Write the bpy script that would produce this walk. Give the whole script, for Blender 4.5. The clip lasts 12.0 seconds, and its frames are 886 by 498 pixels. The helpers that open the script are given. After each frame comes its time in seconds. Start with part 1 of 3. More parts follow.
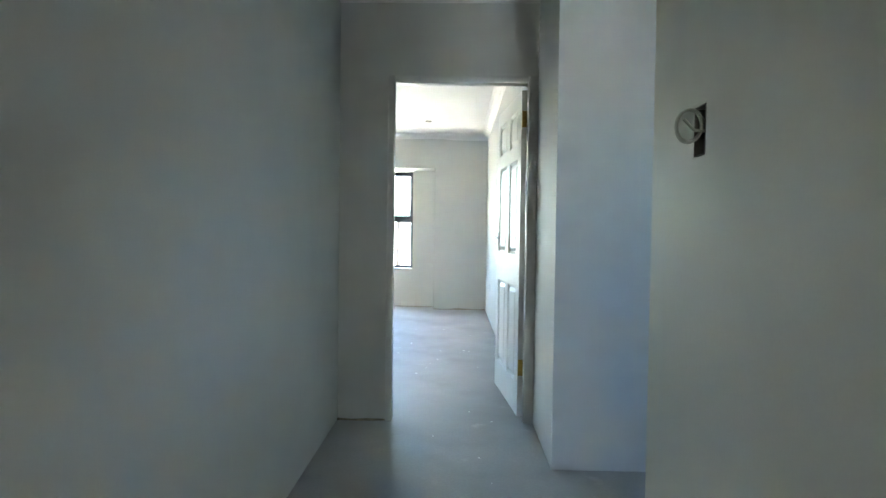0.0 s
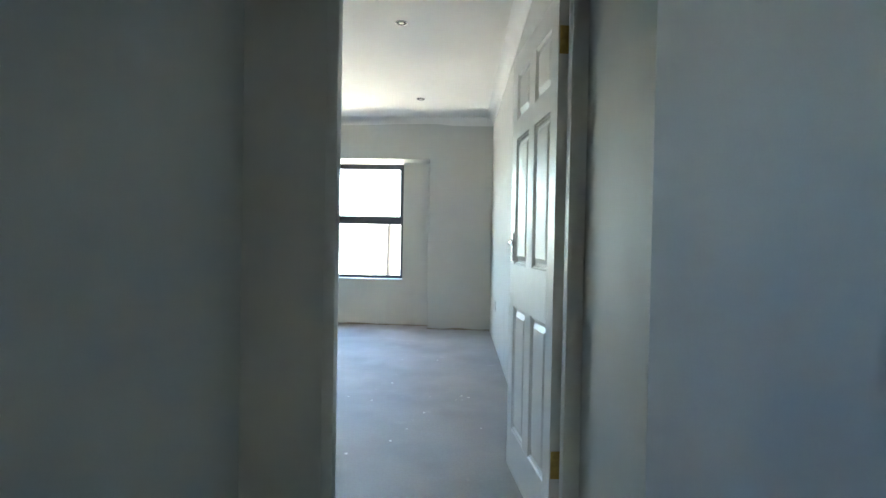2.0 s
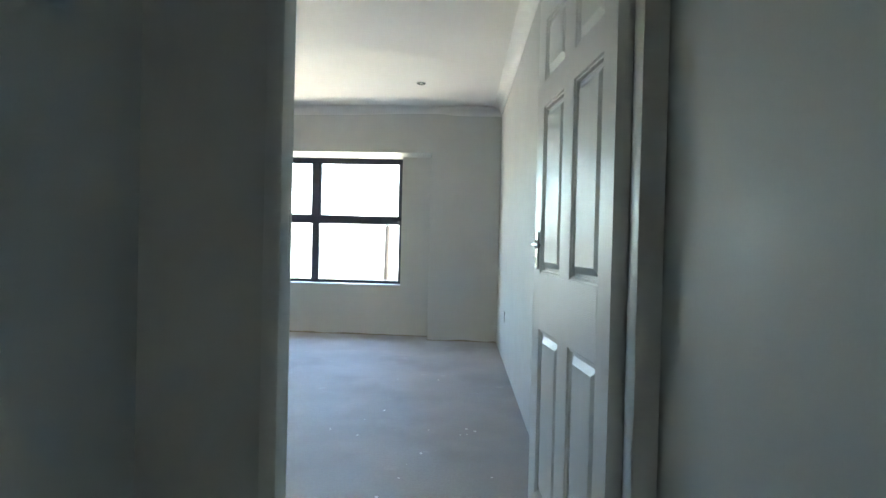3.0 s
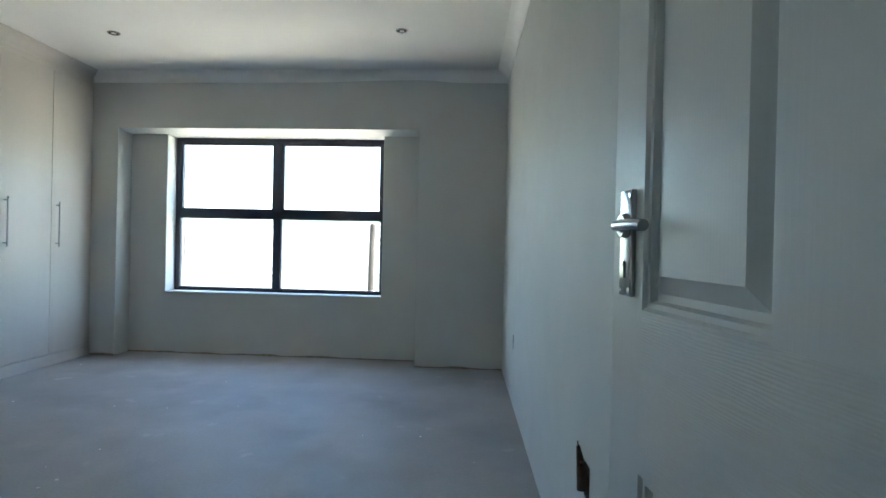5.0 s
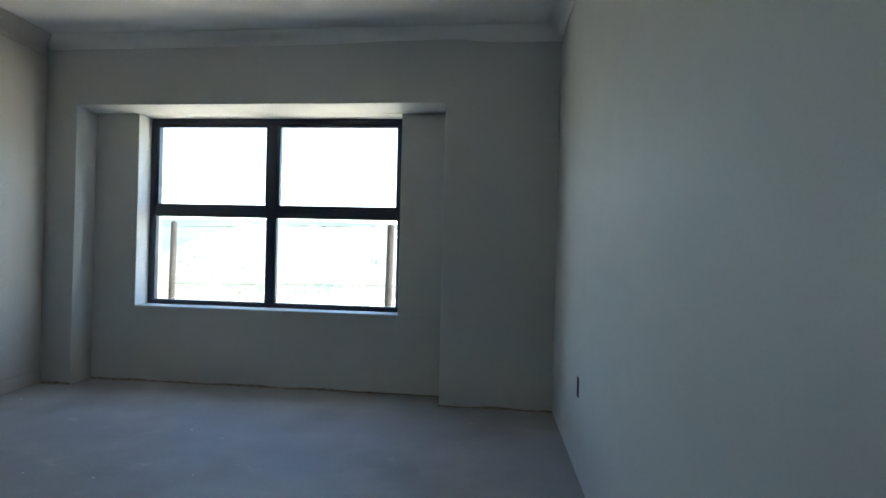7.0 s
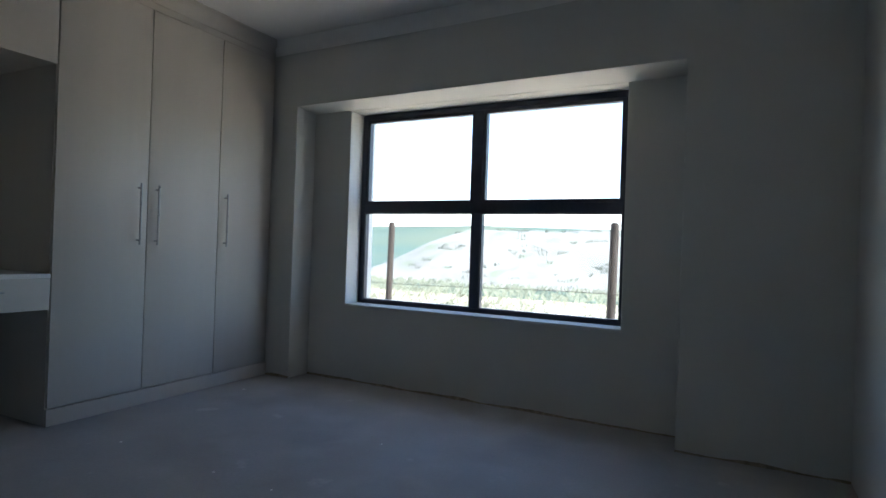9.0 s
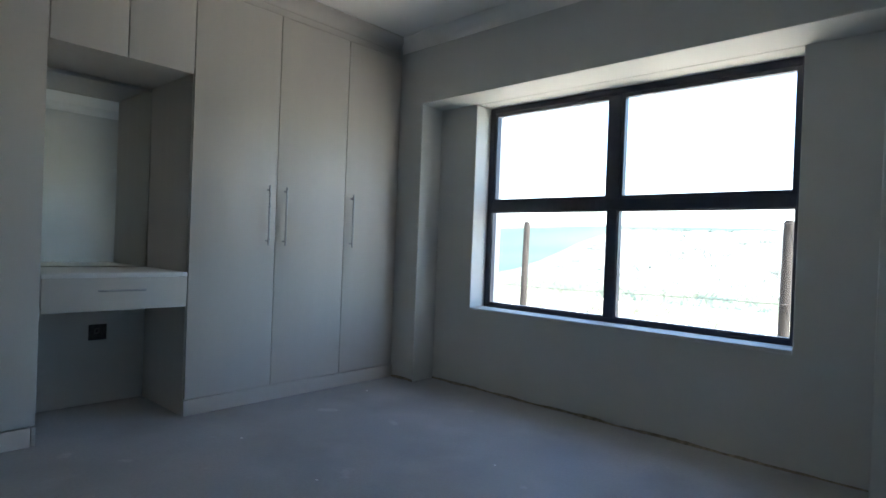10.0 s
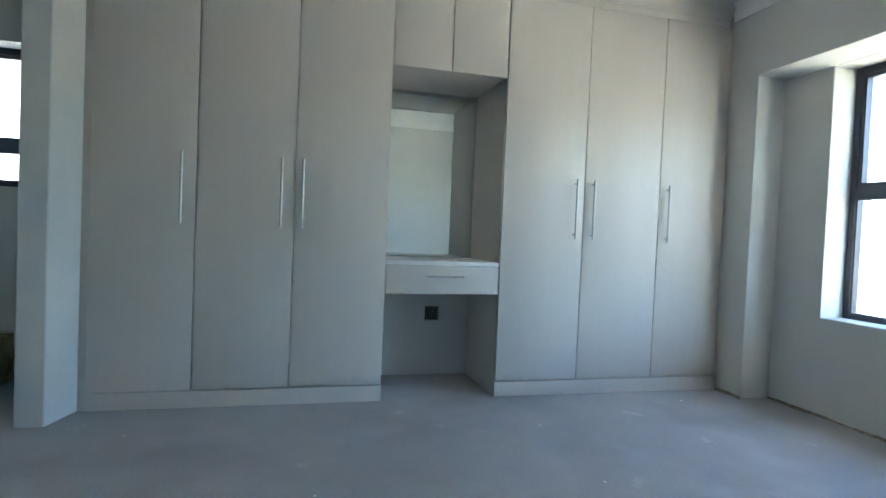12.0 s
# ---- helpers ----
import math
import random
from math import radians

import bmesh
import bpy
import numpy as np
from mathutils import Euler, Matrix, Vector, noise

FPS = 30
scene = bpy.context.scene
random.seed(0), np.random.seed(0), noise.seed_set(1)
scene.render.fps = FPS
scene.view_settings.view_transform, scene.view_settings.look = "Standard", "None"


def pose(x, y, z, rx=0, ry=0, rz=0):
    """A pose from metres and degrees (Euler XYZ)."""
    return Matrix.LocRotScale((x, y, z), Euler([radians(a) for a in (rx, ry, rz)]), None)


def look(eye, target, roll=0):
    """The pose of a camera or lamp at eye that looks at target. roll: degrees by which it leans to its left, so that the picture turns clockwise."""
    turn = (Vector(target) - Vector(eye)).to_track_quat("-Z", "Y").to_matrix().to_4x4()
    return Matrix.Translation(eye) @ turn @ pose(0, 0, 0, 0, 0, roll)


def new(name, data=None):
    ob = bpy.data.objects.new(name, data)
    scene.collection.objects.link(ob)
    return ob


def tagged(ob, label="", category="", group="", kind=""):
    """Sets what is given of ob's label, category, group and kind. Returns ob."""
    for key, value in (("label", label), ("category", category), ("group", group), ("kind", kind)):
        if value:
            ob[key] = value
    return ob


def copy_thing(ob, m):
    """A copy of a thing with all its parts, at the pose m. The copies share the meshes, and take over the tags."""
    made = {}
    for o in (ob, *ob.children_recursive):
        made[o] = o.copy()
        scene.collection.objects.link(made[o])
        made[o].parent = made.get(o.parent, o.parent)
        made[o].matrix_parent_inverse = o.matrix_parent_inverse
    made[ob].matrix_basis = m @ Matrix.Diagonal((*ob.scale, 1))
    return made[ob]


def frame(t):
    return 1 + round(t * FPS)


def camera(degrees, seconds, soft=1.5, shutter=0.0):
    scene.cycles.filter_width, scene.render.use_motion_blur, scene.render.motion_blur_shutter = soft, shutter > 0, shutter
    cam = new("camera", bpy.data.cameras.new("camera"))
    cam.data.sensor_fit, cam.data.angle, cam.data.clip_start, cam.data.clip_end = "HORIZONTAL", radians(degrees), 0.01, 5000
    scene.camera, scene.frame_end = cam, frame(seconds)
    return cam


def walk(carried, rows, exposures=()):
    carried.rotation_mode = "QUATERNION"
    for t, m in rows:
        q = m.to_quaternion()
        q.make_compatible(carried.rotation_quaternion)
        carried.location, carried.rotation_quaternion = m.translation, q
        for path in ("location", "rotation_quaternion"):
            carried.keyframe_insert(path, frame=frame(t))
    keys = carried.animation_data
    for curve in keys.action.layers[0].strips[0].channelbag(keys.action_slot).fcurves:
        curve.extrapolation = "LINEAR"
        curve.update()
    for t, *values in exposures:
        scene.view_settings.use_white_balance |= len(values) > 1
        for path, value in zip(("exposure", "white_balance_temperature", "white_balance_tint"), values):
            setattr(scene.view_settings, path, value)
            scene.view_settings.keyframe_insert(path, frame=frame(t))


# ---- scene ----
cam = camera(75.4, 12.0)
PATH = [
    (0, (0.18, -3.434, 1.132), (0.135, -1.436, 1.08), 0.8),
    (0.5, (0.217, -3.101, 1.134), (0.172, -1.102, 1.087), 1.0),
    (1, (0.226, -2.759, 1.117), (0.178, -0.76, 1.076), 0.9),
    (1.5, (0.195, -2.409, 1.128), (0.146, -0.41, 1.087), 1.0),
    (2, (0.226, -1.968, 1.12), (0.173, 0.031, 1.087), 1.1),
    (2.5, (0.225, -1.633, 1.116), (0.166, 0.366, 1.088), 1.1),
    (3, (0.208, -1.283, 1.11), (0.147, 0.716, 1.087), 1.4),
    (3.5, (0.235, -0.918, 1.103), (0.174, 1.081, 1.083), 1.3),
    (5.5, (0.28, 0.376, 1.076), (0.201, 2.374, 1.075), 1.4),
    (6, (0.227, 0.647, 1.078), (0.145, 2.646, 1.083), 1.5),
    (6.5, (0.202, 0.94, 1.087), (0.115, 2.938, 1.092), 1.5),
    (8.5, (0.12, 1.742, 1.057), (-0.615, 3.602, 1.059), 1.6),
    (9, (0.105, 1.851, 1.039), (-0.8, 3.635, 1.042), 2.0),
    (9.5, (0.051, 2.002, 1.03), (-1.045, 3.675, 1.033), 2.1),
    (10, (0.093, 2.185, 1.049), (-1.241, 3.675, 1.035), 2.2),
    (10.5, (0.122, 2.302, 1.048), (-1.491, 3.484, 1.018), 2.3),
    (11, (0.121, 2.346, 1.041), (-1.662, 3.252, 0.998), 2.4),
    (11.5, (0.106, 2.355, 1.018), (-1.771, 3.046, 0.967), 2.3),
    (12, (0.137, 2.398, 1.01), (-1.793, 2.92, 0.953), 2.4),
]
walk(cam, [(t, look(eye, target, roll)) for t, eye, target, roll in PATH],
     exposures=[(0.0, 5.74, 6470, 8), (1.5, 5.22, 6420, 8), (3.5, 4.48, 6350, 8), (5.5, 3.62, 5960, 6),
                (6.5, 3.33, 5980, 6), (8.5, 2.18, 6000, 14), (9.5, 2.5, 5990, 14), (10.5, 3.38, 5850, 8), (12.0, 4.12, 5850, 6)])

# ---- world, sun ----
SUN_EL, SUN_AZ = radians(56), radians(104)      # azimuth clockwise from +y
world = bpy.data.worlds.new("world")
scene.world = world
world.use_nodes = True
wn = world.node_tree
sky = wn.nodes.new("ShaderNodeTexSky")
sky.sky_type = 'NISHITA'
sky.sun_disc = False
sky.sun_elevation, sky.sun_rotation = SUN_EL, SUN_AZ
wn.nodes["Background"].inputs[1].default_value = 0.15
wn.links.new(sky.outputs[0], wn.nodes["Background"].inputs[0])
sun_data = bpy.data.lights.new("sun", 'SUN')
sun_data.energy, sun_data.angle, sun_data.color = 4.3, radians(0.5), (1.0, 0.95, 0.88)
sun_dir = Vector((math.sin(SUN_AZ) * math.cos(SUN_EL), math.cos(SUN_AZ) * math.cos(SUN_EL), math.sin(SUN_EL)))
new("sun", sun_data).matrix_world = look(sun_dir * 30, (0, 0, 0))


def opening_light(name, eye, target, w, h, watts, color):
    """Fill lamp added in a window's opening, on top of the sky light."""
    d = bpy.data.lights.new(name, 'AREA')
    d.shape, d.size, d.size_y, d.energy, d.color = 'RECTANGLE', w, h, watts, color
    new(name, d).matrix_world = look(eye, target)


# added blue fill that tints the passage wall, set in an assumed window
opening_light("side_window_sky", (1.45, -4.02, 1.78), (1.35, -0.68, 0.0), 0.48, 0.62, 0.215, (0.35, 0.59, 1.0))
# added warm fill for the hall walls, set in an assumed opening
opening_light("hall_window_daylight", (0.08, -5.22, 0.60), (0.08, -2.0, 1.0), 0.32, 0.42, 0.090, (1.0, 0.93, 0.76))

# ---- materials ----
def material(name, base, rough=0.6, metal=0.0, vary=0.06, scale=6.0, bump=0.15, bump_scale=120.0, stretch=(1, 1, 1),
             patches=None, spec=0.5, coat=0.0):
    """Painted, mineral or wooden surface: base colour with two scales of variation, relief, and patches of another colour."""
    m = bpy.data.materials.new(name)
    m.use_nodes = True
    nt = m.node_tree
    bsdf = nt.nodes["Principled BSDF"]
    bsdf.inputs["Metallic"].default_value = metal
    bsdf.inputs["Specular IOR Level"].default_value = spec
    bsdf.inputs["Coat Weight"].default_value = coat
    tc = nt.nodes.new("ShaderNodeTexCoord")
    mp = nt.nodes.new("ShaderNodeMapping")
    mp.inputs["Scale"].default_value = stretch
    nt.links.new(tc.outputs["Object"], mp.inputs[0])

    def tex(s, detail=4.0):
        n = nt.nodes.new("ShaderNodeTexNoise")
        n.inputs["Scale"].default_value, n.inputs["Detail"].default_value = s, detail
        nt.links.new(mp.outputs[0], n.inputs[0])
        return n

    def mix(fac, a, b, kind='MIX'):
        n = nt.nodes.new("ShaderNodeMix")
        n.data_type, n.blend_type = 'RGBA', kind
        for slot, v in ((0, fac), (6, a), (7, b)):
            if hasattr(v, "node"):
                nt.links.new(v, n.inputs[slot])
            elif slot == 0:
                n.inputs[0].default_value = v
            else:
                n.inputs[slot].default_value = (*v, 1)
        return n.outputs[2]

    def ramp(sock, lo, hi, a=0.0, b=1.0):
        n = nt.nodes.new("ShaderNodeMapRange")
        for i, v in enumerate((lo, hi, a, b)):
            n.inputs[i + 1].default_value = v
        nt.links.new(sock, n.inputs[0])
        return n.outputs[0]

    big, fine = tex(scale), tex(bump_scale, 6.0)
    dark = [c * (1 - 2 * vary) for c in base]
    lite = [min(1, c * (1 + vary)) for c in base]
    col = mix(ramp(big.outputs[0], 0.3, 0.7), dark, lite)
    col = mix(ramp(fine.outputs[0], 0.35, 0.65, 0, 0.35), col, [c * (1 - 2.5 * vary) for c in base])
    for p_col, p_scale, lo, hi, amount in patches or ():
        col = mix(ramp(tex(p_scale, 5.0).outputs[0], lo, hi, 0, amount), col, p_col)
    nt.links.new(col, bsdf.inputs["Base Color"])
    nt.links.new(ramp(tex(scale * 3).outputs[0], 0.3, 0.7, max(0.02, rough - 0.07), min(1, rough + 0.07)), bsdf.inputs["Roughness"])
    bp = nt.nodes.new("ShaderNodeBump")
    bp.inputs["Strength"].default_value, bp.inputs["Distance"].default_value = bump, 0.004
    nt.links.new(fine.outputs[0], bp.inputs["Height"])
    bp2 = nt.nodes.new("ShaderNodeBump")
    bp2.inputs["Strength"].default_value, bp2.inputs["Distance"].default_value = bump * 0.6, 0.02
    nt.links.new(big.outputs[0], bp2.inputs["Height"])
    nt.links.new(bp.outputs[0], bp2.inputs["Normal"])
    nt.links.new(bp2.outputs[0], bsdf.inputs["Normal"])
    return m


PLASTER = material("plaster_paint", (0.62, 0.625, 0.60), 0.6, vary=0.025, scale=2.2, bump=0.10, bump_scale=160,
                   patches=[((0.575, 0.58, 0.555), 0.9, 0.52, 0.72, 0.4)])
CEILING = material("ceiling_paint", (0.86, 0.845, 0.82), 0.75, vary=0.015, scale=1.5, bump=0.05)
CORNICE = material("cornice_plaster", (0.84, 0.835, 0.815), 0.7, vary=0.02, bump=0.04)
SCREED = material("cement_screed", (0.41, 0.40, 0.39), 0.62, vary=0.10, scale=1.1, bump=0.18, bump_scale=70,
                  patches=[((0.27, 0.255, 0.24), 1.7, 0.50, 0.70, 0.5), ((0.45, 0.44, 0.43), 3.1, 0.55, 0.75, 0.45),
                           ((0.66, 0.65, 0.63), 4.5, 0.66, 0.74, 0.35)])
MELAMINE = material("wood_grain_melamine", (0.58, 0.54, 0.485), 0.50, vary=0.011, scale=6, bump=0.02, bump_scale=110,
                    stretch=(2.2, 2.2, 0.09), spec=0.6)
WHITE_BOARD = material("white_melamine", (0.74, 0.73, 0.70), 0.4, vary=0.015, scale=5, bump=0.03)
DOOR_PAINT = material("door_enamel", (0.72, 0.72, 0.70), 0.40, vary=0.012, scale=3, bump=0.10, bump_scale=70, stretch=(2.6, 2.6, 0.16))
FRAME_PAINT = material("steel_frame_enamel", (0.66, 0.665, 0.645), 0.38, vary=0.03, scale=7, bump=0.05, bump_scale=90)
ALUMINIUM = material("charcoal_powder_coat", (0.042, 0.046, 0.068), 0.4, vary=0.1, scale=20, bump=0.05, bump_scale=400)
CHROME = material("satin_chrome", (0.50, 0.50, 0.51), 0.20, metal=1.0, vary=0.03, scale=15, bump=0.02, bump_scale=300)
STEEL = material("brushed_steel", (0.47, 0.465, 0.455), 0.32, metal=1.0, vary=0.02, scale=30, bump=0.0, bump_scale=300)
BRASS = material("brass", (0.55, 0.38, 0.12), 0.35, metal=1.0, vary=0.1, scale=40)
DARK = material("dark_hole", (0.015, 0.015, 0.016), 0.9, vary=0.1)
GALV = material("galvanised_box", (0.19, 0.19, 0.185), 0.6, metal=0.4, vary=0.2, scale=60)
CABLE = material("grey_cable_sheath", (0.34, 0.35, 0.335), 0.45, vary=0.05, scale=40)
CABLE_DARK = material("torn_brown_cable_sheath", (0.11, 0.065, 0.04), 0.7, vary=0.2, scale=80)
MORTAR = material("raw_mortar", (0.36, 0.31, 0.235), 0.95, vary=0.25, scale=30, bump=0.7, bump_scale=90)
CARD = material("stained_cardboard", (0.45, 0.39, 0.24), 0.9, vary=0.1, scale=14, bump=0.4, bump_scale=50,
                patches=[((0.20, 0.165, 0.09), 9, 0.5, 0.65, 0.8)])
EARTH = material("pale_sand_soil", (0.60, 0.50, 0.38), 0.95, vary=0.12, scale=0.35, bump=0.6, bump_scale=9,
                 patches=[((0.22, 0.24, 0.12), 0.5, 0.58, 0.70, 0.35)])
MOUND = material("mound_sand", (0.20, 0.195, 0.172), 0.95, vary=0.15, scale=0.5, bump=0.8, bump_scale=6,
                 patches=[((0.11, 0.13, 0.08), 1.3, 0.55, 0.66, 0.75)])
GRASS = material("dry_grass", (0.25, 0.26, 0.18), 0.9, vary=0.3, scale=1.5)
WEED = material("weed_leaves", (0.19, 0.205, 0.15), 0.9, vary=0.3, scale=1.5)
FIELD = material("green_field", (0.052, 0.088, 0.062), 0.95, vary=0.15, scale=0.02, bump=0.2, bump_scale=0.5,
                 patches=[((0.085, 0.10, 0.06), 0.012, 0.45, 0.6, 0.8)])
POST = material("weathered_fence_pole", (0.055, 0.044, 0.036), 0.9, vary=0.2, scale=14, bump=0.6, bump_scale=60, stretch=(1, 1, 0.12))
WIRE = material("rusty_wire", (0.12, 0.10, 0.09), 0.7, metal=0.5, vary=0.2, scale=60)
CEMENT = material("raw_cement_plaster", (0.155, 0.165, 0.158), 0.9, vary=0.05, scale=2, bump=0.2)
# yard wall's shade put into a near-black base colour; the rubble uses it too
SHADE_TAUPE = material("shade_taupe", (0.034, 0.032, 0.027), 0.85, vary=0.05, scale=3, bump=0.2)
LAMP_GLASS = material("lamp_face", (0.75, 0.72, 0.62), 0.25, vary=0.03, scale=60)


def grained(name, base, rough, along, strength):
    """Enamel over an embossed wood grain: wandering bands along one axis."""
    m = material(name, base, rough, vary=0.012, scale=3, bump=0.04, bump_scale=120)
    nt = m.node_tree
    bsdf = nt.nodes["Principled BSDF"]
    tc, mp, wv, bp = (nt.nodes.new("ShaderNode" + k) for k in ("TexCoord", "Mapping", "TexWave", "Bump"))
    mp.inputs["Scale"].default_value = (1, 1, 0.10) if along == 'z' else (0.16, 1, 1)
    wv.bands_direction = 'X' if along == 'z' else 'Z'
    wv.inputs["Scale"].default_value = 52 if along == 'z' else 84
    wv.inputs["Distortion"].default_value = 7.0 if along == 'z' else 12.0
    wv.inputs["Detail"].default_value = 2.5
    wv.inputs["Detail Scale"].default_value = 0.5 if along == 'z' else 0.6
    bp.inputs["Strength"].default_value, bp.inputs["Distance"].default_value = strength, 0.002
    nt.links.new(tc.outputs["Object"], mp.inputs[0])
    nt.links.new(mp.outputs[0], wv.inputs[0])
    nt.links.new(wv.outputs[1], bp.inputs["Height"])
    old = bsdf.inputs["Normal"].links[0].from_socket
    nt.links.new(old, bp.inputs["Normal"])
    nt.links.new(bp.outputs[0], bsdf.inputs["Normal"])
    return m


DOOR_PANEL = grained("door_enamel_panel_grain", (0.72, 0.72, 0.70), 0.40, 'z', 0.035)
RAIL_PAINT = grained("door_enamel_rail_grain", (0.72, 0.72, 0.70), 0.40, 'x', 0.22)


def clear(name, tint):
    m = bpy.data.materials.new(name)
    m.use_nodes = True
    nt = m.node_tree
    nt.nodes.remove(nt.nodes["Principled BSDF"])
    tr, gl, lw, pw, ad, mx = (nt.nodes.new("ShaderNode" + k) for k in
                              ("BsdfTransparent", "BsdfGlossy", "LayerWeight", "Math", "Math", "MixShader"))
    tr.inputs[0].default_value = (*tint, 1)
    gl.inputs["Roughness"].default_value = 0.01
    # Schlick reflectance, alike on both faces of the pane
    lw.inputs[0].default_value = 0.5
    pw.operation, pw.inputs[1].default_value = 'POWER', 5.0
    ad.operation, ad.inputs[1].default_value, ad.inputs[2].default_value = 'MULTIPLY_ADD', 0.96, 0.035
    nt.links.new(lw.outputs["Facing"], pw.inputs[0])
    nt.links.new(pw.outputs[0], ad.inputs[0])
    nt.links.new(ad.outputs[0], mx.inputs[0])
    nt.links.new(tr.outputs[0], mx.inputs[1])
    nt.links.new(gl.outputs[0], mx.inputs[2])
    nt.links.new(mx.outputs[0], nt.nodes["Material Output"].inputs[0])
    return m


GLASS = clear("window_glass", (0.93, 0.96, 0.95))
MIRROR = bpy.data.materials.new("mirror_silver")
MIRROR.use_nodes = True
mb = MIRROR.node_tree.nodes["Principled BSDF"]
mb.inputs["Metallic"].default_value, mb.inputs["Roughness"].default_value = 1.0, 0.015
mb.inputs["Base Color"].default_value = (0.91, 0.95, 0.92, 1)


# ---- mesh helpers ----
def add_box(bm, lo, hi, bevel=0.0, seg=2):
    vs = bmesh.ops.create_cube(bm, size=1)["verts"]
    c = [(a + b) / 2 for a, b in zip(lo, hi)]
    s = [b - a for a, b in zip(lo, hi)]
    for v in vs:
        v.co = Vector([v.co[i] * s[i] + c[i] for i in range(3)])
    if bevel:
        es = list({e for v in vs for e in v.link_edges})
        bmesh.ops.bevel(bm, geom=es, offset=bevel, segments=seg, affect='EDGES', profile=0.6)
    return bm


def box(lo, hi, bevel=0.0, seg=2):
    return add_box(bmesh.new(), lo, hi, bevel, seg)


def add_rod(bm, a, b, r, seg=18, r2=None):
    a, b = Vector(a), Vector(b)
    m = Matrix.Translation((a + b) / 2) @ (b - a).to_track_quat('Z', 'Y').to_matrix().to_4x4()
    bmesh.ops.create_cone(bm, cap_ends=True, segments=seg, radius1=r, radius2=r if r2 is None else r2, depth=(b - a).length, matrix=m)
    return bm


def rod(a, b, r, seg=18, r2=None):
    return add_rod(bmesh.new(), a, b, r, seg, r2)


def tube(points, r, seg=8):
    """A round cable swept along points."""
    bm = bmesh.new()
    pts = [Vector(p) for p in points]
    rings = []
    for i, p in enumerate(pts):
        d = (pts[min(i + 1, len(pts) - 1)] - pts[max(i - 1, 0)]).normalized()
        side = d.cross(Vector((0.31, 0.2, 0.93))).normalized()
        up = side.cross(d)
        rings.append([bm.verts.new(p + r * (math.cos(k * math.tau / seg) * side + math.sin(k * math.tau / seg) * up)) for k in range(seg)])
    for r0, r1 in zip(rings, rings[1:]):
        for k in range(seg):
            bm.faces.new((r0[k], r0[(k + 1) % seg], r1[(k + 1) % seg], r1[k]))
    bm.faces.new(rings[0][::-1])
    bm.faces.new(rings[-1])
    return bm


ROUND = {"cable", "lever", "wire", "knuckle", "arm", "pole", "collar", "trim_ring", "carton"}


def ob_from(name, bm, mat, smooth=True):
    bmesh.ops.recalc_face_normals(bm, faces=bm.faces)
    me = bpy.data.meshes.new(name)
    bm.to_mesh(me)
    bm.free()
    me.materials.append(mat)
    if smooth:
        me.shade_smooth()
        me.set_sharp_from_angle(angle=radians(62 if name in ROUND else 10 if name == "panel" else 24))
    return new(name, me)


def part(name, bm, mat, parent, label=""):
    ob = ob_from(name, bm, mat)
    ob.parent = parent
    if label:
        ob["label"] = label
    return ob


def thing(name, at, label, category, group=""):
    """An empty at the thing's base; its parts are modelled around that point."""
    e = new(name)
    e.location = at
    e.empty_display_size = 0.1
    return tagged(e, label, category, group)


def structure(name, bm, mat, label, category, bevel=0.0):
    ob = ob_from(name, bm, mat)
    if bevel:
        md = ob.modifiers.new("edge", 'BEVEL')
        md.width, md.segments, md.limit_method, md.angle_limit = bevel, 2, 'ANGLE', radians(50)
    return tagged(ob, label, category, "", "structure")


def wall_bm(axis, d0, d1, u0, u1, z0, z1, holes=()):
    """A wall d0..d1 thick across axis ('x' or 'y'), from u0 to u1 along the other, with rectangular holes (ua, ub, za, zb)."""
    us = sorted({u0, u1, *[min(max(v, u0), u1) for h in holes for v in h[:2]]})
    zs = sorted({z0, z1, *[min(max(v, z0), z1) for h in holes for v in h[2:]]})
    solid = {(i, j) for i in range(len(us) - 1) for j in range(len(zs) - 1)
             if not any(h[0] < (us[i] + us[i + 1]) / 2 < h[1] and h[2] < (zs[j] + zs[j + 1]) / 2 < h[3] for h in holes)}
    bm = bmesh.new()
    cache = {}

    def v(i, j, d):
        if (i, j, d) not in cache:
            p = (d, us[i], zs[j]) if axis == 'x' else (us[i], d, zs[j])
            cache[i, j, d] = bm.verts.new(p)
        return cache[i, j, d]

    for i, j in solid:
        for d in (d0, d1):
            bm.faces.new((v(i, j, d), v(i + 1, j, d), v(i + 1, j + 1, d), v(i, j + 1, d)))
        for (di, dj), (a, b) in {(-1, 0): ((i, j), (i, j + 1)), (1, 0): ((i + 1, j), (i + 1, j + 1)),
                                 (0, -1): ((i, j), (i + 1, j)), (0, 1): ((i, j + 1), (i + 1, j + 1))}.items():
            if (i + di, j + dj) not in solid:
                bm.faces.new((v(*a, d0), v(*b, d0), v(*b, d1), v(*a, d1)))
    return bm


# ---- plan (metres) ----
CEIL = 2.625
EAST = 0.633          # bedroom and hall right wall
PIER_Y = 5.22         # front of the window wall
BACK_Y = 5.48         # back of the window recess
OUT_Y = 5.82
REC_L, REC_R, REC_T = -2.955, -0.145, 2.115
WIN_L, WIN_R, WIN_B, WIN_T = -2.60, -0.50, 0.59, 2.098
WEST = -3.95
HALL_L = -0.525
BLUE_Y = -0.68
STUB = 0.656          # hall face of the short wall beside the door
FRONT = -3.195        # wardrobe fronts

floor_ob = structure("floor", box((-4.25, -5.35, -0.25), (3.4, OUT_Y, 0.0)), SCREED,
                     "bare grey cement screed floor with pale plaster stains", "floor")
structure("ceiling", box((-4.25, -5.35, CEIL), (3.4, OUT_Y, CEIL + 0.12)), CEILING, "smooth white painted ceiling", "ceiling")

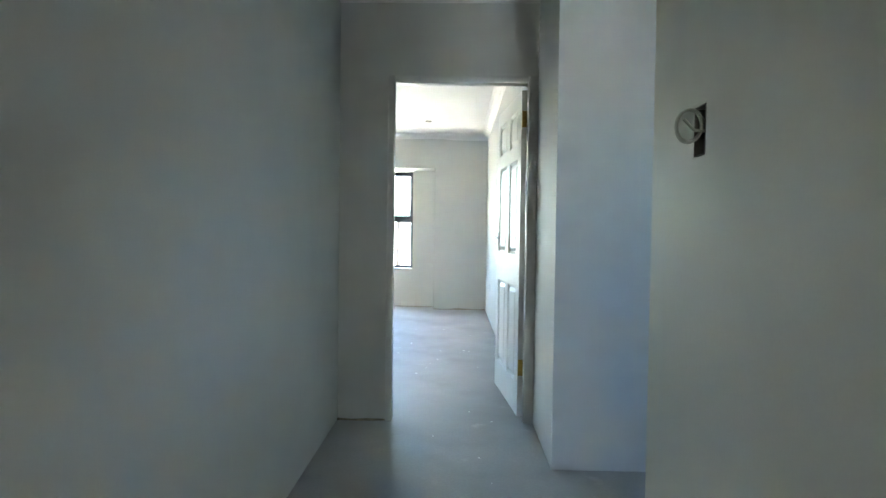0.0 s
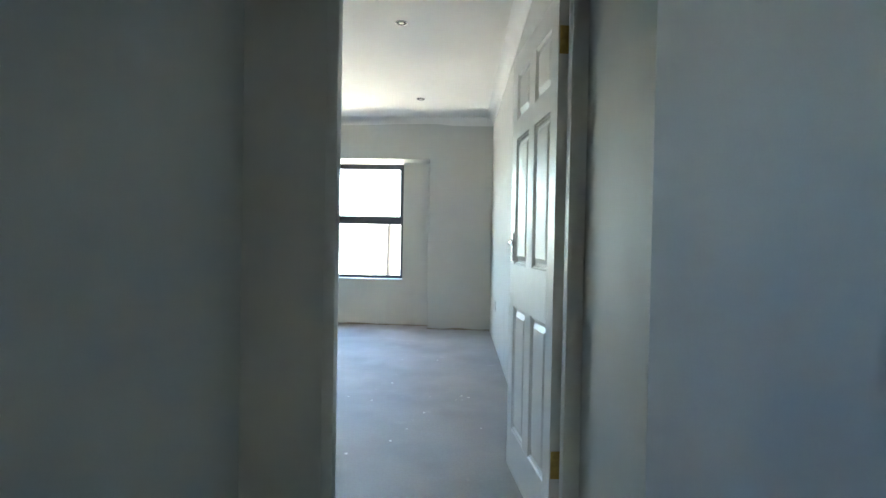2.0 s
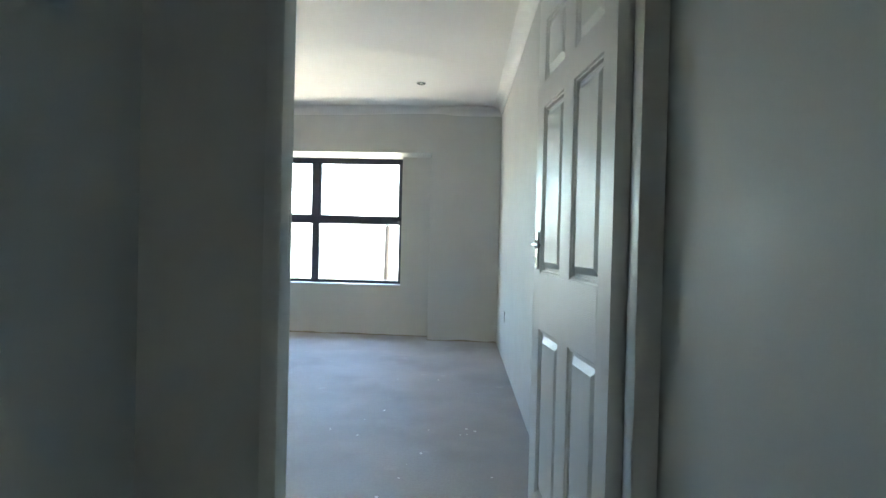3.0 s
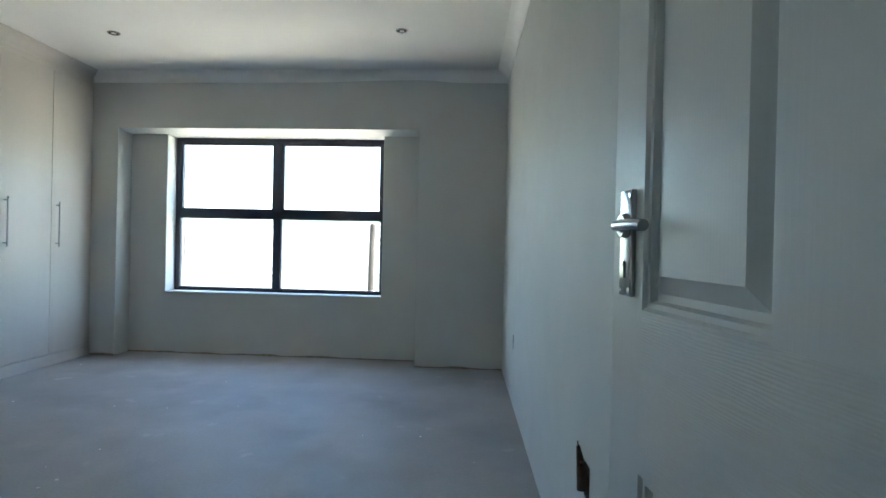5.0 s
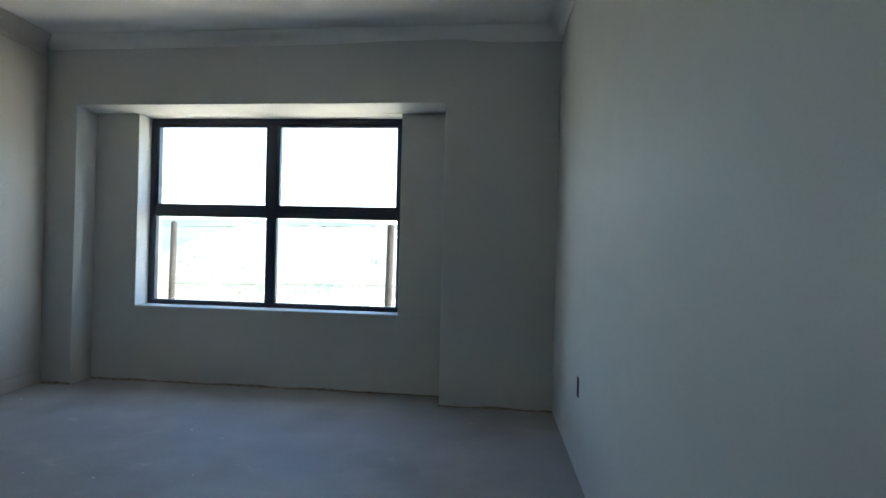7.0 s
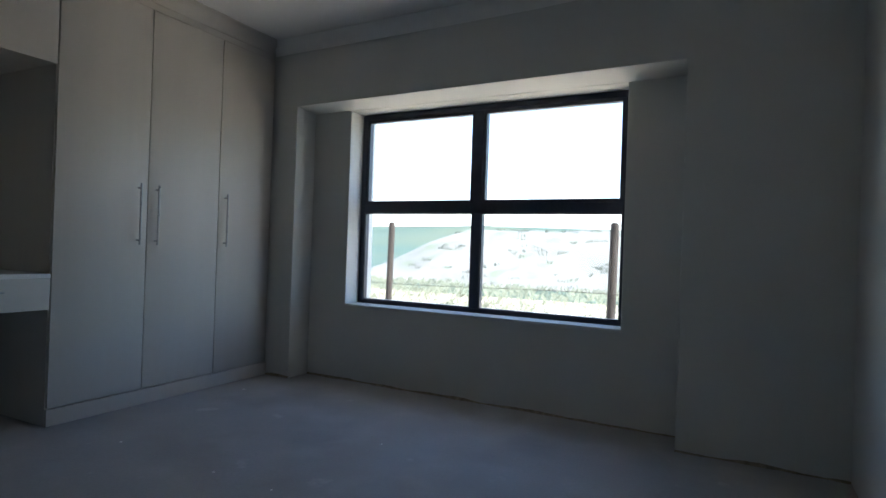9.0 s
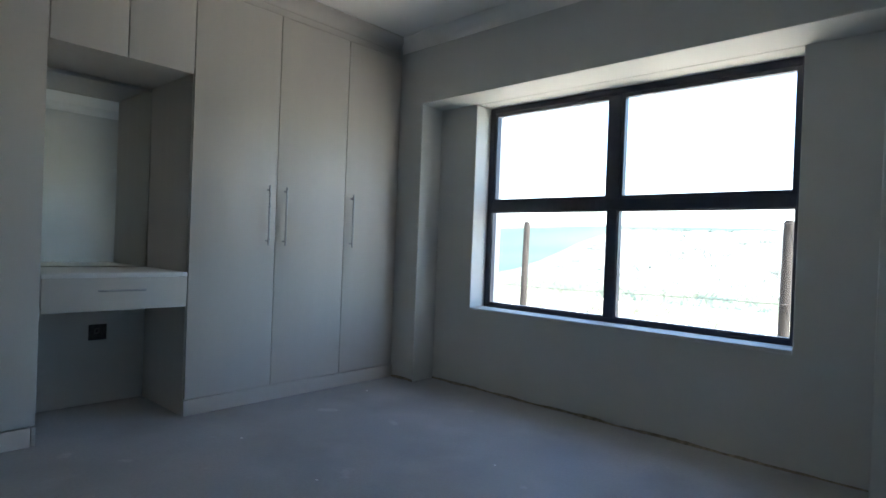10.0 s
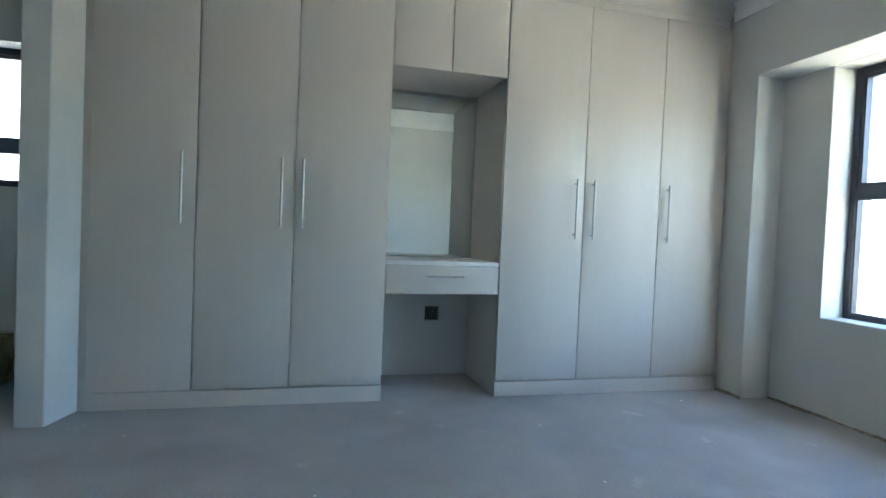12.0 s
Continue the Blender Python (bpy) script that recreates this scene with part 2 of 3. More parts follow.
bm = wall_bm('y', PIER_Y, BACK_Y, WEST, EAST + 0.1, 0, CEIL, [(REC_L, REC_R, -1, REC_T)])
for v in bm.verts:      # the front runs back a little towards the wardrobes
    if v.co.y < PIER_Y + 0.001:
        v.co.y += 0.040 * max(0.0, (REC_R - v.co.x) / (REC_R - REC_L))
    elif abs(v.co.z - REC_T) < 0.001:
        v.co.z = WIN_T
structure("wall_window_pier", bm, PLASTER,
          "off-white plastered wall around the window recess", "wall", 0.006)
structure("wall_window", wall_bm('y', BACK_Y, OUT_Y, -4.25, 0.85, 0, CEIL, [(WIN_L, WIN_R, WIN_B, WIN_T)]), PLASTER,
          "off-white plastered outer wall with the window opening", "wall", 0.006)
structure("wall_right", wall_bm('x', EAST, EAST + 0.22, 0.11, BACK_Y + 0.1, 0, CEIL, [(4.055, 4.125, 0.375, 0.475), (1.655, 1.725, 0.385, 0.485)]),
          PLASTER, "off-white painted plaster wall with open socket boxes", "wall")
structure("wall_stub", wall_bm('x', STUB, STUB + 0.197, BLUE_Y + 0.22, 0.11, 0, CEIL), PLASTER, "short painted plaster wall beside the door", "wall")
structure("wall_door", wall_bm('y', 0.0, 0.11, WEST, STUB, 0, CEIL, [(-0.222, STUB + 1, -1, 2.068)]), PLASTER,
          "off-white painted plaster wall around the doorway", "wall", 0.004)
structure("wall_hall_left", wall_bm('x', HALL_L - 0.15, HALL_L, -5.2, 0.0, 0, CEIL), PLASTER, "off-white painted plaster hall wall", "wall")
structure("wall_hall_right", wall_bm('x', 0.645, 0.78, -5.2, -2.05, 0, CEIL, [(-2.338, -2.288, 1.290, 1.386)]), PLASTER,
          "off-white painted plaster hall wall with an open switch box", "wall", 0.006)
structure("wall_side_passage", wall_bm('y', BLUE_Y, BLUE_Y + 0.22, STUB, 3.2, 0, CEIL, [(1.195, 2.3, 1.53, 2.10)]), PLASTER,
          "painted plaster wall with a high window", "wall")
structure("wall_side_east", wall_bm('x', 3.2, 3.4, -4.2, BLUE_Y + 0.22, 0, CEIL), PLASTER, "painted plaster wall", "wall")
# unseen wall; its opening is added to let light onto the passage wall
structure("wall_side_south", wall_bm('y', -4.2, -4.0, 0.78, 3.2, 0, CEIL, [(1.20, 1.70, 1.45, 2.11)]), PLASTER,
          "unseen painted plaster wall with an added window opening", "wall")
# closes the hall out of view; its opening is added to light the walls
structure("wall_hall_end", wall_bm('y', -5.35, -5.2, HALL_L - 0.15, 0.78, 0, CEIL, [(-0.10, 0.26, 0.35, 0.85)]), PLASTER,
          "unseen painted plaster wall with an added glazed opening", "wall")
structure("wall_west", wall_bm('x', -4.25, WEST, 0.0, BACK_Y, 0, CEIL, [(0.48, 0.92, 1.18, 2.06)]), PLASTER,
          "painted plaster outer wall with a small window", "wall")
bm = bmesh.new()
nib = [(WEST, 1.183), (-2.965, 1.173), (-2.965, 1.300), (FRONT, 1.362), (WEST, 1.40)]
low, high = ([bm.verts.new((x, y, z)) for x, y in nib] for z in (0, CEIL))
for k in range(5):
    bm.faces.new((low[k], low[(k + 1) % 5], high[(k + 1) % 5], high[k]))
bm.faces.new(low)
bm.faces.new(high)
structure("wall_nib", bm, PLASTER, "plastered nib wall beside the wardrobe", "wall", 0.006)


# ---- coved cornices ----
def cornice(name, a, b, side, k=1.0, mat=CORNICE, label="white coved plaster cornice"):
    """A quarter-cove from a to b under the ceiling; side points from the wall into the room."""
    bm = bmesh.new()
    prof = [(0, -0.092), (0.004, -0.092), (0.006, -0.088)]
    prof += [(0.006 + 0.082 * (1 - math.cos(t)), -0.088 + 0.082 * math.sin(t)) for t in [i * math.pi / 16 for i in range(1, 8)]]
    prof += [(0.088, -0.006), (0.092, -0.004), (0.092, 0.0), (0.0, 0.0)]
    rows = [[bm.verts.new((p[0] + side[0] * u * k, p[1] + side[1] * u * k, CEIL - 0.002 + w * k)) for u, w in prof] for p in (a, b)]
    n = len(prof)
    for i in range(n):
        bm.faces.new((rows[0][i], rows[0][(i + 1) % n], rows[1][(i + 1) % n], rows[1][i]))
    bm.faces.new(rows[0])
    bm.faces.new(rows[1][::-1])
    return structure(name, bm, mat, label, "cornice")


cornice("cornice_window", (FRONT, PIER_Y + 0.042), (EAST + 0.05, PIER_Y), (0, -1))
cornice("cornice_right", (EAST, 0.11), (EAST, PIER_Y), (-1, 0))
cornice("cornice_wardrobe", (FRONT, 1.305), (FRONT, PIER_Y + 0.05), (1, 0), 1.0, MELAMINE, "pale wood-toned cornice strip over the wardrobes")
cornice("cornice_nib", (-2.965, 1.173), (-2.965, 1.305), (1, 0))
cornice("cornice_door_side", (WEST, 0.11), (EAST, 0.11), (0, 1))
cornice("cornice_hall_end", (HALL_L, 0.0), (STUB, 0.0), (0, -1), 1.32)
cornice("cornice_hall_left", (HALL_L, -5.2), (HALL_L, 0.0), (1, 0), 1.32)
cornice("cornice_hall_stub", (STUB, BLUE_Y), (STUB, 0.0), (-1, 0), 1.32)
cornice("cornice_hall_right", (0.645, -5.2), (0.645, -2.05), (-1, 0), 1.32)
cornice("cornice_passage", (STUB, BLUE_Y), (3.2, BLUE_Y), (0, -1), 1.32)


# ---- windows ----
def window(name, lo_u, hi_u, z0, z1, across, axis, cols, transom, label, sash=True, shift=0.0):
    """Aluminium window: outer frame, mullion, transom, sash frames above, glazed panes."""
    e = tagged(new(name), label, "window", "", "structure")

    def bx(u0, u1, d0, d1, za, zb, bevel=0.003):
        if axis == 'y':
            return box((u0, across + d0, za), (u1, across + d1, zb), bevel)
        return box((across + d0, u0, za), (across + d1, u1, zb), bevel)

    w = 0.042
    part("window_frame", bx(lo_u, lo_u + w, 0, 0.06, z0, z1), ALUMINIUM, e)
    part("window_frame", bx(hi_u - w, hi_u, 0, 0.06, z0, z1), ALUMINIUM, e)
    part("window_frame", bx(lo_u + w, hi_u - w, 0, 0.06, z0, z0 + w), ALUMINIUM, e)
    part("window_frame", bx(lo_u + w, hi_u - w, 0, 0.06, z1 - w, z1), ALUMINIUM, e)
    us = [lo_u + w + (hi_u - lo_u - 2 * w) * k / cols + (shift if 0 < k < cols else 0.0) for k in range(cols + 1)]
    for u in us[1:-1]:
        part("mullion", bx(u - 0.035, u + 0.035, 0, 0.06, z0 + w, z1 - w), ALUMINIUM, e)
    part("transom", bx(lo_u + w, hi_u - w, -0.004, 0.056, transom - 0.035, transom + 0.035), ALUMINIUM, e)
    for k in range(cols):
        a = us[k] + (0.035 if k else 0.0)
        b = us[k + 1] - (0.035 if k < cols - 1 else 0.0)
        for za, zb, s in ((z0 + w, transom - 0.035, 0.008), (transom + 0.035, z1 - w, 0.024 if sash else 0.008)):
            bm = bmesh.new()
            for lo, hi in (((a, za), (a + s, zb)), ((b - s, za), (b, zb)), ((a + s, za), (b - s, za + s)), ((a + s, zb - s), (b - s, zb))):
                l3 = (lo[0], across + 0.008, lo[1]) if axis == 'y' else (across + 0.008, lo[0], lo[1])
                h3 = (hi[0], across + 0.05, hi[1]) if axis == 'y' else (across + 0.05, hi[0], hi[1])
                add_box(bm, l3, h3)
            part("sash" if s > 0.01 else "glazing_bead", bm, ALUMINIUM, e)
            g = part("pane", bx(a + s - 0.004, b - s + 0.004, 0.028, 0.033, za + s - 0.004, zb - s + 0.004, 0), GLASS, e, "clear glass pane")
            g.visible_shadow = False
    return e


window("window_1", WIN_L, WIN_R, WIN_B - 0.01, WIN_T, 5.645, 'y', 2, 1.35, "charcoal aluminium four-pane window in a deep recess", shift=-0.02)
window("window_2", 1.19, 2.305, 1.518, 2.105, BLUE_Y + 0.13, 'y', 1, 2.045, "small high charcoal aluminium window", False)
window("window_3", 0.48, 0.92, 1.18, 2.06, -4.18, 'x', 1, 1.44, "small charcoal aluminium window over the ensuite alcove")
# window_4 is assumed, out of view, to light the side room
window("window_4", 1.20, 1.70, 1.45, 2.11, -4.12, 'y', 1, 1.80, "added charcoal aluminium window in the unseen end of the side room")
# window_5 is assumed, behind the camera, to light the hall
window("window_5", -0.10, 0.26, 0.35, 0.85, -5.3, 'y', 1, 0.62, "added charcoal aluminium glazed opening at the hall's unseen end")
structure("window_sill", box((WIN_L, BACK_Y - 0.012, WIN_B - 0.02), (WIN_R, 5.645, WIN_B + 0.004), 0.005), PLASTER,
          "plastered inner window sill", "sill")

# the window wall stands slightly out of square with the room
SKEW = Matrix.Translation((-1.5, 5.3, 0)) @ Matrix.Rotation(radians(-1.5), 4, 'Z') @ Matrix.Translation((1.5, -5.3, 0))

# ---- ragged mortar at the foot of the window wall ----
def ragged(name, x0, x1, y, nrm):
    bm = bmesh.new()
    n = int((x1 - x0) / 0.03)
    rows = []
    for k in range(n + 1):
        x = x0 + (x1 - x0) * k / n
        h = 0.004 + 0.013 * max(0, noise.noise((x * 5.1, y, 1.3)) + 0.45) + 0.004 * random.random()
        w = 0.004 + 0.018 * max(0, noise.noise((x * 6.3, y, 7.7)) + 0.3) + 0.004 * random.random()
        rows.append([bm.verts.new(p) for p in ((x, y + 0.01, 0.0), (x, y + 0.01, h), (x, y - 0.002, h * 0.9), (x, y - w * 0.6, h * 0.35), (x, y - w, 0.0))])
    for r0, r1 in zip(rows, rows[1:]):
        for k in range(4):
            bm.faces.new((r0[k], r0[k + 1], r1[k + 1], r1[k]))
    return structure(name, bm, MORTAR, "ragged mortar edge where wall meets floor", "mortar edge")


ragged("mortar_edge_recess", REC_L, REC_R, BACK_Y, -1)
ragged("mortar_edge_pier_left", FRONT + 0.005, REC_L, PIER_Y + 0.041, -1)
ragged("mortar_edge_pier", REC_R, EAST + 0.05, PIER_Y, -1)
ragged("mortar_edge_door", HALL_L, -0.222, 0.0, -1)
for o in list(scene.objects):
    if o.name in ("wall_window_pier", "wall_window", "window_1", "window_sill", "cornice_window", "mortar_edge_recess", "mortar_edge_pier", "mortar_edge_pier_left"):
        o.matrix_world = SKEW @ o.matrix_world


# ---- doorway: pressed steel frame ----
def frame_bm(u0, u1, z0, z1, vertical):
    """Hall-side face, soffit and room-side stop of the pressed frame as one folded profile."""
    bm = bmesh.new()
    add_box(bm, (u0, -0.012, z0), (u1, 0.055, z1), 0.006)
    return bm


door_frame = tagged(new("door_1"), "pressed steel door frame painted off-white", "door frame", "", "structure")
JL, JR, JT = -0.195, 0.597, 2.030
part("jamb", frame_bm(-0.236, JL, 0, 2.072, True), FRAME_PAINT, door_frame)
part("jamb", box((-0.236, 0.055, 0), (JL - 0.014, 0.122, 2.072), 0.005), FRAME_PAINT, door_frame)
part("jamb", frame_bm(JR, STUB - 0.001, 0, 2.072, True), FRAME_PAINT, door_frame)
part("jamb", box((JR + 0.014, 0.055, 0), (EAST - 0.001, 0.108, 2.072), 0.005), FRAME_PAINT, door_frame)
part("head", box((JL, -0.012, JT), (JR, 0.055, 2.072), 0.006), FRAME_PAINT, door_frame)
part("head", box((JL - 0.014, 0.055, JT + 0.014), (JR + 0.014, 0.122, 2.072), 0.005), FRAME_PAINT, door_frame)
sp = part("striker_plate", box((JL - 0.0155, 0.066, 1.03), (JL - 0.0115, 0.094, 1.18), 0.001), CHROME, door_frame, "chrome striker plate")
part("latch_hole", box((JL - 0.0118, 0.073, 1.09), (JL - 0.0108, 0.087, 1.125)), DARK, sp)


# ---- the six-panel door ----
def panel_door(width=0.795, height=2.005, thick=0.04):
    """Hinge edge at x = 0, free edge at x = width, faces at y = 0 and y = thick, foot at z = 0."""
    cols = [(0.094, 0.343), (0.450, 0.699)]
    rowz = [(0.200, 0.795), (0.995, 1.595), (1.685, 1.905)]
    d = thing("panel_door", (0, 0, 0), "white moulded six-panel door standing wide open", "door")
    bm = wall_bm('y', 0.0, thick, 0.0, width, 0.0, height, [(a, b, c, e) for a, b in cols for c, e in rowz])
    part("door_frame_stile", bm, DOOR_PAINT, d)
    bm = bmesh.new()
    for y0, y1 in ((-0.0006, 0.004), (thick - 0.004, thick + 0.0006)):
        add_box(bm, (0.097, y0, 0.797), (width - 0.097, y1, 0.993))
        add_box(bm, (0.097, y0, 0.012), (width - 0.097, y1, 0.198))
    part("rail", bm, RAIL_PAINT, d, "cross-grained moulded rail")
    for a, b in cols:
        for c, e in rowz:
            bm = bmesh.new()
            for y, s in ((0.0, 1), (thick, -1)):
                rings = []
                for inset, depth in ((0, 0.0), (0.004, 0.005), (0.010, 0.0055), (0.013, 0.014), (0.022, 0.0145), (0.043, 0.003)):
                    rings.append([bm.verts.new((u, y + s * depth, z)) for u, z in
                                  ((a + inset, c + inset), (b - inset, c + inset), (b - inset, e - inset), (a + inset, e - inset))])
                for r0, r1 in zip(rings, rings[1:]):
                    for k in range(4):
                        bm.faces.new((r0[k], r0[(k + 1) % 4], r1[(k + 1) % 4], r1[k]))
                bm.faces.new(rings[-1])
            part("panel", bm, DOOR_PANEL, d)
    return d


def lever_handle(parent, width, side):
    """Lever on a long back plate, near the free edge; side -1 on the front face, +1 on the back."""
    y0 = 0.0 if side < 0 else 0.04
    xc, zc = width - 0.056, 1.077

    def q(u, w, z):
        return (u, y0 + side * w, z)

    def bx(u0, u1, w0, w1, za, zb, bv):
        ys = sorted((y0 + side * w0, y0 + side * w1))
        return box((u0, ys[0], za), (u1, ys[1], zb), bv)
    plate = part("handle_plate", bx(xc - 0.019, xc + 0.019, 0, 0.007, zc - 0.068, zc + 0.068, 0.002), CHROME, parent, "polished chrome back plate")
    bm = rod(q(xc, 0.005, zc + 0.022), q(xc, 0.014, zc + 0.022), 0.018, 24, 0.014)
    add_rod(bm, q(xc, 0.013, zc + 0.022), q(xc, 0.017, zc + 0.022), 0.009, 16)
    part("collar", bm, CHROME, plate)
    bm = tube([q(xc + 0.006, 0.017, zc + 0.022), q(xc - 0.005, 0.018, zc + 0.022), q(xc - 0.03, 0.0175, zc + 0.022),
               q(xc - 0.055, 0.0175, zc + 0.022), q(xc - 0.076, 0.016, zc + 0.020)], 0.0072, 12)
    part("lever", bm, CHROME, plate)
    bm = rod(q(xc, 0.0065, zc - 0.028), q(xc, 0.0078, zc - 0.028), 0.0048, 12)
    add_box(bm, (xc - 0.0028, min(y0 + side * 0.0065, y0 + side * 0.0078), zc - 0.045), (xc + 0.0028, max(y0 + side * 0.0065, y0 + side * 0.0078), zc - 0.028))
    part("keyhole", bm, DARK, plate)
    for du, dz in ((-0.013, 0.060), (0.013, 0.060), (-0.013, -0.060), (0.013, -0.060)):
        part("screw", rod(q(xc + du, 0.0065, zc + dz), q(xc + du, 0.0076, zc + dz), 0.0032, 10), STEEL, plate)


door = panel_door()
lever_handle(door, 0.795, -1)
lever_handle(door, 0.795, 1)
part("lock_face", box((0.7946, 0.011, 1.0), (0.797, 0.029, 1.16), 0.0005), STEEL, door)
for hz in (0.30, 1.83):
    hb = part("hinge", box((-0.003, 0.004, hz - 0.05), (0.0005, 0.036, hz + 0.05), 0.0006), BRASS, door, "brass butt hinge")
    part("hinge_leaf", box((-0.030, 0.0405, hz - 0.05), (-0.003, 0.0435, hz + 0.05), 0.0006), BRASS, hb)
    part("knuckle", rod((-0.003, 0.042, hz - 0.05), (-0.003, 0.042, hz + 0.05), 0.006, 12), BRASS, hb)
# hinge edge of the front face stands at (0.583, 0.108); the free edge leans a little into the room
door.matrix_world = pose(0.570, 0.100, 0.012, 0, 0, 96) @ Matrix.Diagonal((1, -1, 1, 1))


# ---- built-in wardrobes ----
def bar_handle(parent, y, z0, z1, x):
    h = part("handle", rod((x + 0.034, y, z0), (x + 0.034, y, z1), 0.007, 16), STEEL, parent, "brushed steel bar handle")
    for z in (z0 + 0.028, z1 - 0.028):
        part("standoff", rod((x, y, z), (x + 0.034, y, z), 0.0045, 12), STEEL, h)
    return h


def wardrobe(name, y0, y1, seams, handle_ys, label, end_gap=0.0):
    e = thing(name, (FRONT, (y0 + y1) / 2, 0), label, "wardrobe", "built-in bedroom cupboards")
    ox, oy = -FRONT, -(y0 + y1) / 2

    def mv(bm):
        bmesh.ops.translate(bm, verts=bm.verts, vec=(ox, oy, 0))
        return bm
    T = 2.49
    for nm, lo, hi in (("side_panel", (FRONT - 0.60, y0, 0.0), (FRONT - 0.022, y0 + 0.018, T)),
                       ("side_panel", (FRONT - 0.60, y1 - 0.018, 0.0), (FRONT - 0.022, y1, T)),
                       ("top_panel", (FRONT - 0.60, y0 + 0.018, T - 0.018), (FRONT - 0.022, y1 - 0.018, T)),
                       ("bottom_panel", (FRONT - 0.60, y0 + 0.018, 0.08), (FRONT - 0.022, y1 - 0.018, 0.096)),
                       ("back_panel", (FRONT - 0.60, y0 + 0.018, 0.096), (FRONT - 0.592, y1 - 0.018, T - 0.018))):
        part(nm, mv(box(lo, hi)), MELAMINE, e)
    part("plinth", mv(box((FRONT - 0.02, y0, 0.0), (FRONT - 0.001, y1 - 0.021, 0.092), 0.0015)), MELAMINE, e)
    part("side_foot", mv(box((FRONT - 0.0215, y1 - 0.018, 0.0), (FRONT - 0.001, y1, 0.093), 0.001)), MELAMINE, e)
    ends = [y0, *seams, y1 - end_gap]
    for a, b, hy in zip(ends, ends[1:], handle_ys):
        dr = part("door", mv(box((FRONT - 0.018, a + 0.003, 0.101), (FRONT, b - 0.003, T - 0.003), 0.0015)), MELAMINE, e)
        h = bar_handle(dr, hy + oy, 1.005, 1.385, FRONT + ox)
    return e


wardrobe("wardrobe", 1.40, 2.955, (1.912, 2.425), (1.84, 2.352, 2.467), "three-door built-in wardrobe in pale wood-grain melamine beside the nib wall")
wardrobe("wardrobe", 3.667, 5.314, (4.225, 4.780), (4.157, 4.280, 4.834), "three-door built-in wardrobe in pale wood-grain melamine beside the window", 0.019)
structure("trim_wardrobe_left", box((FRONT - 0.05, 1.355, 0.0), (FRONT - 0.014, 1.399, 2.49)), MELAMINE, "recessed wood-grain filler strip", "filler strip")
structure("trim_wardrobe_top", box((FRONT - 0.62, 1.305, 2.4905), (FRONT - 0.006, PIER_Y + 0.06, CEIL)), MELAMINE, "pale wood-grain bulkhead over the wardrobes", "bulkhead")

ov = thing("overhead_cabinet", (FRONT, 3.311, 1.975), "two-door overhead cabinet in pale wood-grain melamine above the dressing niche", "cabinet", "built-in bedroom cupboards")
part("body", box((-0.60, -0.354, 0.004), (-0.020, 0.354, 0.514)), MELAMINE, ov)
for a, b in ((-0.354, 0.0), (0.0, 0.354)):
    part("door", box((-0.018, a + 0.003, 0.0), (0.0, b - 0.003, 0.512), 0.0015), MELAMINE, ov)

dt = thing("dressing_table", (FRONT, 3.311, 0.64), "built-in dressing table with one drawer in pale melamine", "dressing table")
part("top", box((-0.594, -0.3545, 0.172), (0.0, 0.3545, 0.196), 0.0015), WHITE_BOARD, dt, "pale melamine top")
part("drawer_box", box((-0.50, -0.335, 0.02), (-0.020, 0.335, 0.165)), WHITE_BOARD, dt)
dfp = part("drawer_front", box((-0.018, -0.352, 0.0), (0.0, 0.352, 0.170), 0.0015), MELAMINE, dt)
dh = part("handle", rod((0.032, -0.112, 0.106), (0.032, 0.118, 0.106), 0.006, 16), STEEL, dfp, "brushed steel bar handle")
for yy in (-0.07, 0.076):
    part("standoff", rod((0.0, yy, 0.106), (0.032, yy, 0.106), 0.0045, 12), STEEL, dh)
structure("wall_niche_back", wall_bm('x', -3.90, -3.80, 2.956, 3.666, 0, 1.975, [(3.348, 3.448, 0.388, 0.484)]), PLASTER,
          "plastered wall at the back of the dressing niche", "wall")
mir = thing("mirror", (-3.799, 3.311, 0.838), "frameless wall mirror filling the back of the dressing niche", "mirror")
part("mirror_glass", box((0.002, -0.352, 0.004), (0.006, 0.352, 1.120)), MIRROR, mir)
part("mirror_edge", box((0.0, -0.352, 0.004), (0.0019, 0.352, 1.120)), DARK, mir)


# ---- electrical boxes and cables ----
def wall_box(name, centre, axis, sign, w, h, depth, label):
    """Open-fronted metal box sunk in a wall; its mouth faces along sign * axis."""
    e = thing(name, centre, label, "electrical box")
    bm = bmesh.new()
    t = 0.0015

    def bx(u0, u1, d0, d1, z0, z1):
        lo_d, hi_d = sorted((-sign * d0, -sign * d1))
        if axis == 'x':
            add_box(bm, (lo_d, u0, z0), (hi_d, u1, z1))
        else:
            add_box(bm, (u0, lo_d, z0), (u1, hi_d, z1))
    bx(-w / 2, w / 2, depth - t, depth, -h / 2, h / 2)
    bx(-w / 2, -w / 2 + t, 0.001, depth, -h / 2, h / 2)
    bx(w / 2 - t, w / 2, 0.001, depth, -h / 2, h / 2)
    bx(-w / 2, w / 2, 0.001, depth, -h / 2, -h / 2 + t)
    bx(-w / 2, w / 2, 0.001, depth, h / 2 - t, h / 2)
    part("box_shell", bm, GALV, e)
    return e


sw = wall_box("switch_box", (0.645, -2.313, 1.338), 'x', -1, 0.050, 0.096, 0.05, "open steel switch box with a loose coil of grey cable")
def coil(c, r, turns):
    pts = []
    n = int(turns * 26)
    for k in range(n + 1):
        a = 2.4 + math.tau * k / 26
        rr = r * (1 + 0.07 * math.sin(k * 0.31))
        u = rr * math.cos(a)
        pts.append((c[0] - 0.80 * u + 0.006 * k / n, c[1] + 0.39 * u + 0.010 * k / n, c[2] + rr * 1.18 * math.sin(a)))
    return pts


